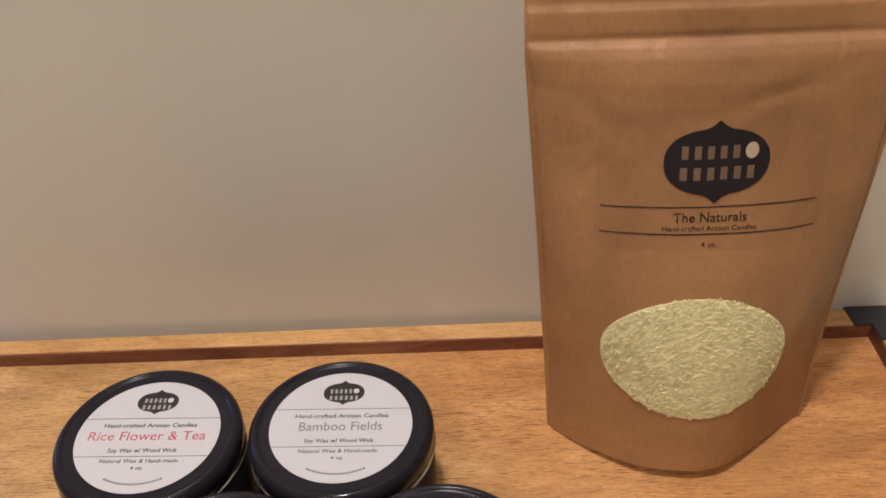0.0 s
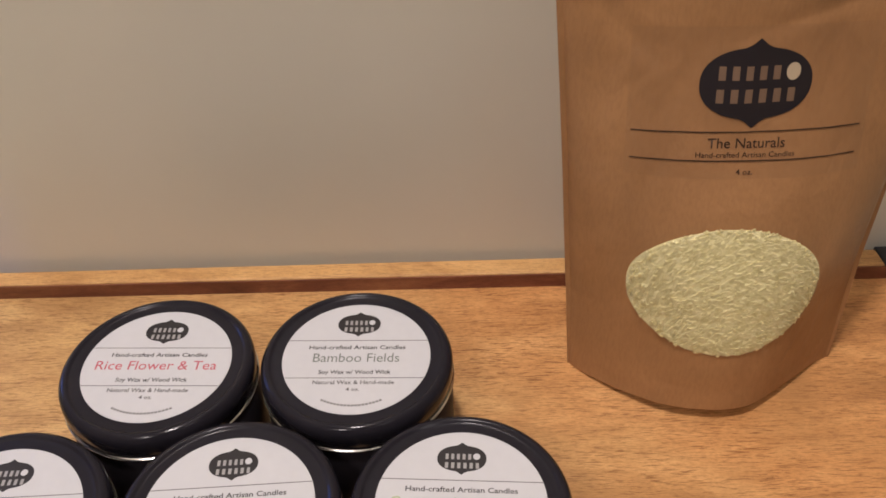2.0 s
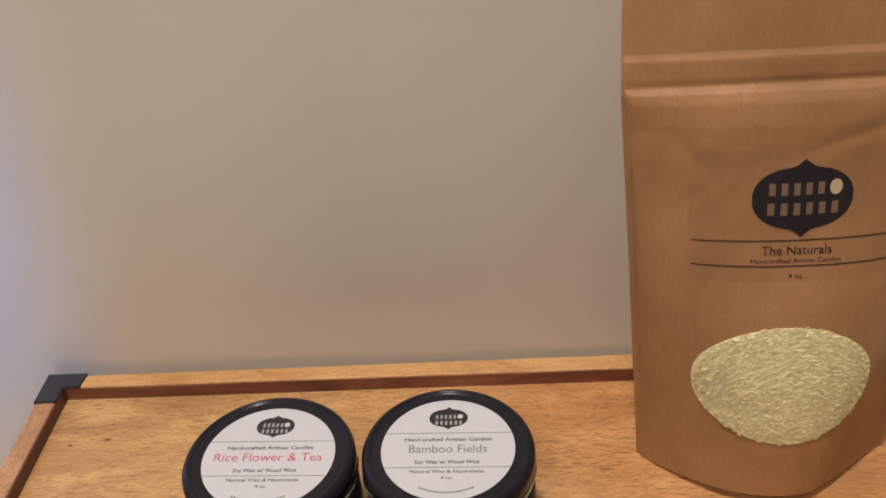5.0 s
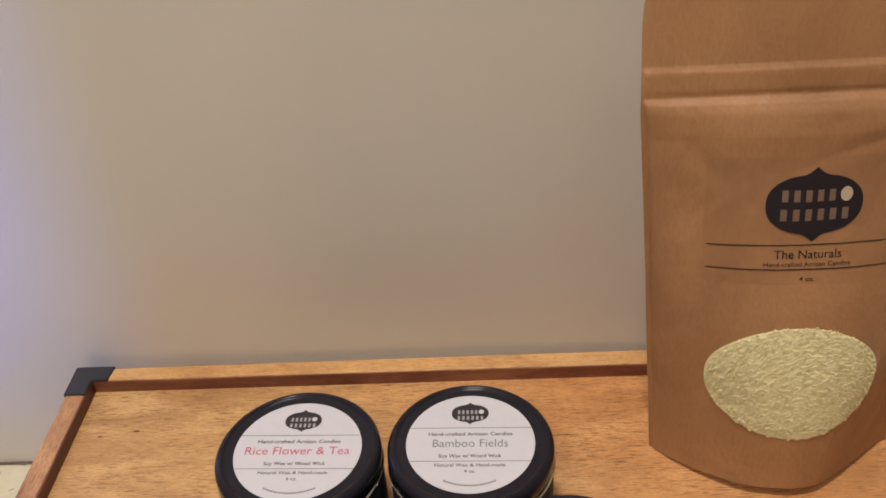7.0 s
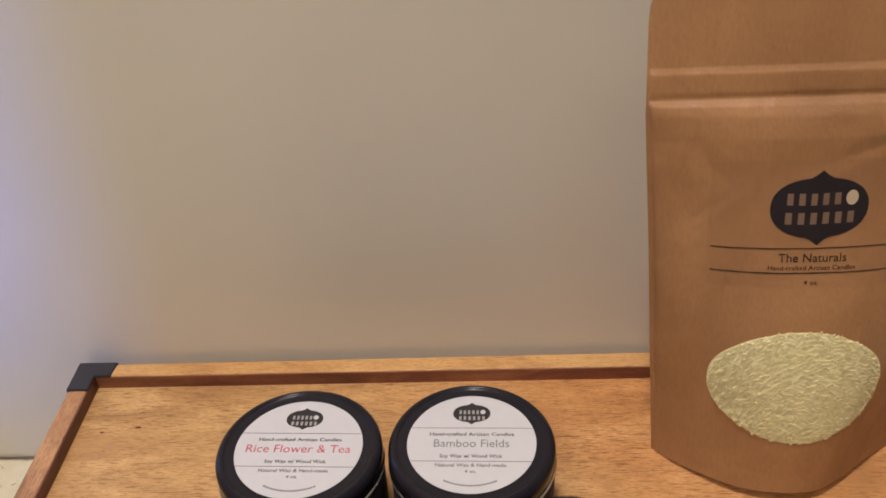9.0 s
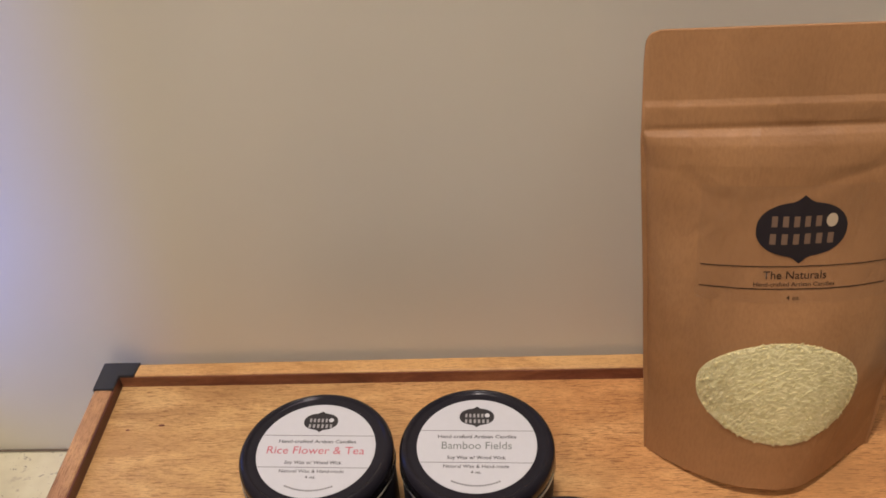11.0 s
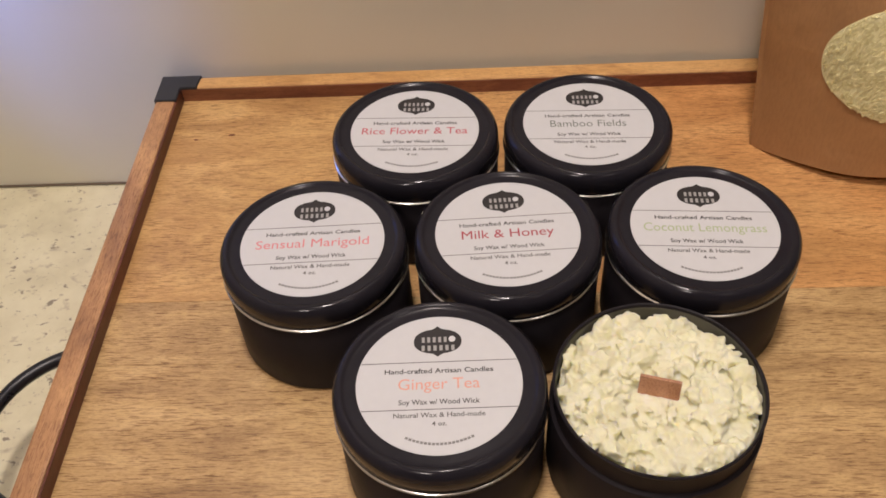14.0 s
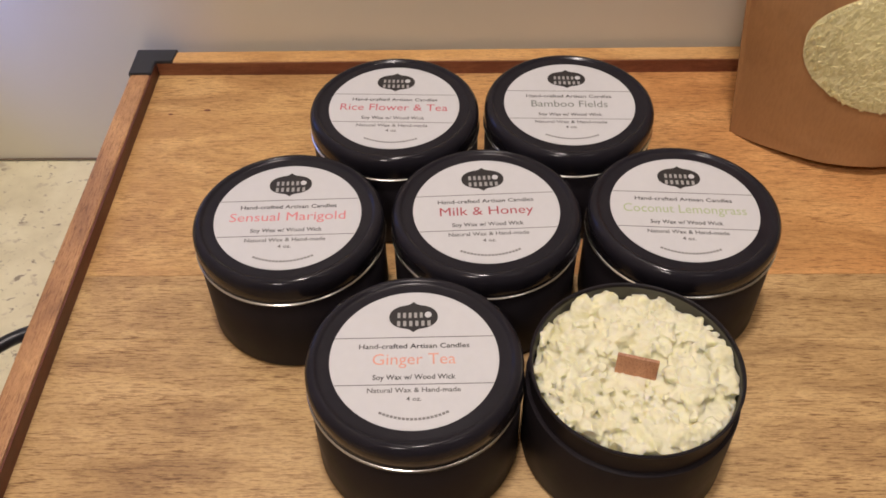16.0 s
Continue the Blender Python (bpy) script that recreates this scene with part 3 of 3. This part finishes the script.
def window_half(z):
    """Half width of the oval window at a height."""
    up, mid, down = 0.0795, 0.0560, 0.0312
    k = (z - mid) / (up - mid) if z > mid else (mid - z) / (mid - down)
    return 0.0338 * max(0.0, 1 - abs(k) ** (2.0 if z > mid else 2.5)) ** 0.5


def shavings(bm, count):
    """Small angular flakes that lie every way behind the window."""
    rng = random.Random(23)
    corners = [(i, j, k) for i in (-1, 1) for j in (-1, 1) for k in (-1, 1)]
    sides = ((0, 1, 3, 2), (4, 6, 7, 5), (0, 4, 5, 1), (2, 3, 7, 6), (0, 2, 6, 4), (1, 5, 7, 3))
    n = 0
    while n < count:
        x, z = 0.0970 + rng.uniform(-0.034, 0.034), rng.uniform(0.0318, 0.0790)
        room_left = window_half(z) - abs(x - 0.0970)
        if room_left < rng.uniform(0.0004, 0.0010):
            continue
        n += 1
        near = min(1.0, room_left / 0.003)
        long, wide, thick = rng.uniform(0.0009, 0.0022), rng.uniform(0.0005, 0.0010), rng.uniform(0.0001, 0.0002)
        long, wide = long * (0.35 + 0.65 * near), wide * (0.35 + 0.65 * near)
        turn = Euler((rng.uniform(-0.09, 0.09) * near, rng.uniform(0, 6.3), rng.uniform(-0.09, 0.09) * near)).to_matrix()
        at = bag_front(x, z, 0.0005 + rng.uniform(0, 0.0003) * near)
        made = []
        for i, j, k in corners:
            d = Vector((i * long * rng.uniform(0.6, 1), k * thick, j * wide * rng.uniform(0.5, 1)))
            made.append(bm.verts.new(at + turn @ d))
        for face in sides:
            bm.faces.new([made[q] for q in face])


def pouch():
    t = thing("kraft_pouch", "stand-up brown kraft paper pouch with oval window on tray", "pouch")
    bm = bmesh.new()
    nu, zs = 110, [BAG_TOP * i / 200 for i in range(201)]
    front, back = [], []
    for z in zs:
        l, r = bag_left(z), bag_right(z)
        # rounded upper corners
        d = max(0.0, z - (BAG_TOP - 0.005))
        cut = 0.005 - math.sqrt(max(0.0, 0.005 ** 2 - d * d))
        row_f, row_b = [], []
        for i in range(nu + 1):
            u = math.sin(math.pi * (i / nu - 0.5))
            x = (l + r) / 2 + u * ((r - l) / 2 - cut)
            f = bag_front(x, z, 0.0)
            if abs(x - 0.0970) < 0.92 * window_half(0.0550 + 1.1 * (z - 0.0550)):
                f.y += 0.0022
            f.z += 0.0052 * cross(u, 0.05) * max(0.0, 1 - z / 0.014)
            row_f.append(bm.verts.new(f))
            row_b.append(bm.verts.new((x, seam_y(z) + 0.0008 + 0.85 * bulge(z) * cross(u, z), z)))
        front.append(row_f)
        back.append(row_b)
    for a, b in zip(front, front[1:]):
        for i in range(nu):
            bm.faces.new((a[i], a[i + 1], b[i + 1], b[i]))
    for a, b in zip(back, back[1:]):
        for i in range(nu):
            bm.faces.new((a[i + 1], a[i], b[i], b[i + 1]))
    for i in range(nu):
        bm.faces.new((front[0][i], back[0][i], back[0][i + 1], front[0][i + 1]))
        bm.faces.new((front[-1][i], front[-1][i + 1], back[-1][i + 1], back[-1][i]))
    for k in (0, nu):
        for j in range(len(zs) - 1):
            bm.faces.new((front[j][k], front[j + 1][k], back[j + 1][k], back[j][k]))
    part("bag", bm, KRAFT, t, "", 60)
    # oval window: wax shavings behind a clear film
    for name, mat, off in (("shaved_wax", WAX_BAG, 0.0005), ("window_film", FILM, 0.0008)):
        bm = bmesh.new()
        rows = []
        n = 90
        for j in range(n + 1):
            z = 0.0313 + (0.0794 - 0.0313) * j / n
            h = window_half(z)
            row = []
            for i in range(n + 1):
                q = 2 * i / n - 1
                edge = min(1.0, 5.0 * (1 - max(abs(q), abs(2 * j / n - 1))))
                row.append(bm.verts.new(bag_front(0.0970 + h * q, z, off if mat is WAX_BAG else 0.0010 + edge * off)))
            rows.append(row)
        for a, b in zip(rows, rows[1:]):
            for i in range(n):
                bm.faces.new((a[i], a[i + 1], b[i + 1], b[i]))
        if mat is WAX_BAG:
            shavings(bm, 1900)
            tagged(part(name, bm, mat, t, "pale yellow-green wax shavings"), kind="stuff")
        else:
            part(name, bm, mat, t, "cloudy plastic film over oval window", 60).visible_shadow = False
    # print on the front
    cx, cz = 0.0996, 0.1260
    part("clear_sticker", drape(split_wide(bars([(0, -0.0255, 0.0790)], 0.0485), 0.0016, 0.0016), cx - 0.0008, cz - 0.005, 0.0002), STICKER, t, "clear rectangular sticker", 60).visible_shadow = False
    part("badge", drape(split_wide(flat(badge_outline(0.0362, 0.0284), 0.00002), 0.0016, 0.0016), cx, cz, 0.00028), BADGE_BAG, t, "black ogee-pointed oval badge")
    mark("badge_mark", drape(split_wide(bars(letter_bars(-0.0133, 0.0085, 0.0012, 5), 0.0044), 0.0016, 0.0016), cx, cz, 0.0004), PALE_BAG, t, "row of plain tan bars")
    mark("badge_mark", drape(split_wide(bars(letter_bars(-0.0136, 0.0140, -0.0060, 6), 0.0044), 0.0016, 0.0016), cx, cz, 0.0004), PALE_BAG, t, "row of plain tan bars")
    part("badge_dot", drape(split_wide(flat(oval(0.0116, 0.0036, 0.0023, 0.0028), 0.00002), 0.0016, 0.0016), cx, cz, 0.0005), CREAM_BAG, t, "small cream dot")
    for z in (0.1106, 0.1013):
        part("rule", drape(split_wide(flat([(-0.0380, -0.0002), (0.0375, -0.0002), (0.0375, 0.0002), (-0.0380, 0.0002)], 0.00002), 0.0015), cx - 0.0008, z, 0.00028), INK_BAG, t)
    for text, w, h, z in (("The Naturals", 0.0255, 0.0033, 0.1054), ("Hand-crafted Artisan Candles", 0.0328, 0.0017, 0.1024), ("4 oz.", 0.0055, 0.0017, 0.0970)):
        part("lettering", drape(split_wide(lettering(text, w, h, 0.005), 0.002), cx - 0.001, z, 0.00028), INK_BAG, t)


room()
tray()
candle_tins()
open_candle()
pouch()
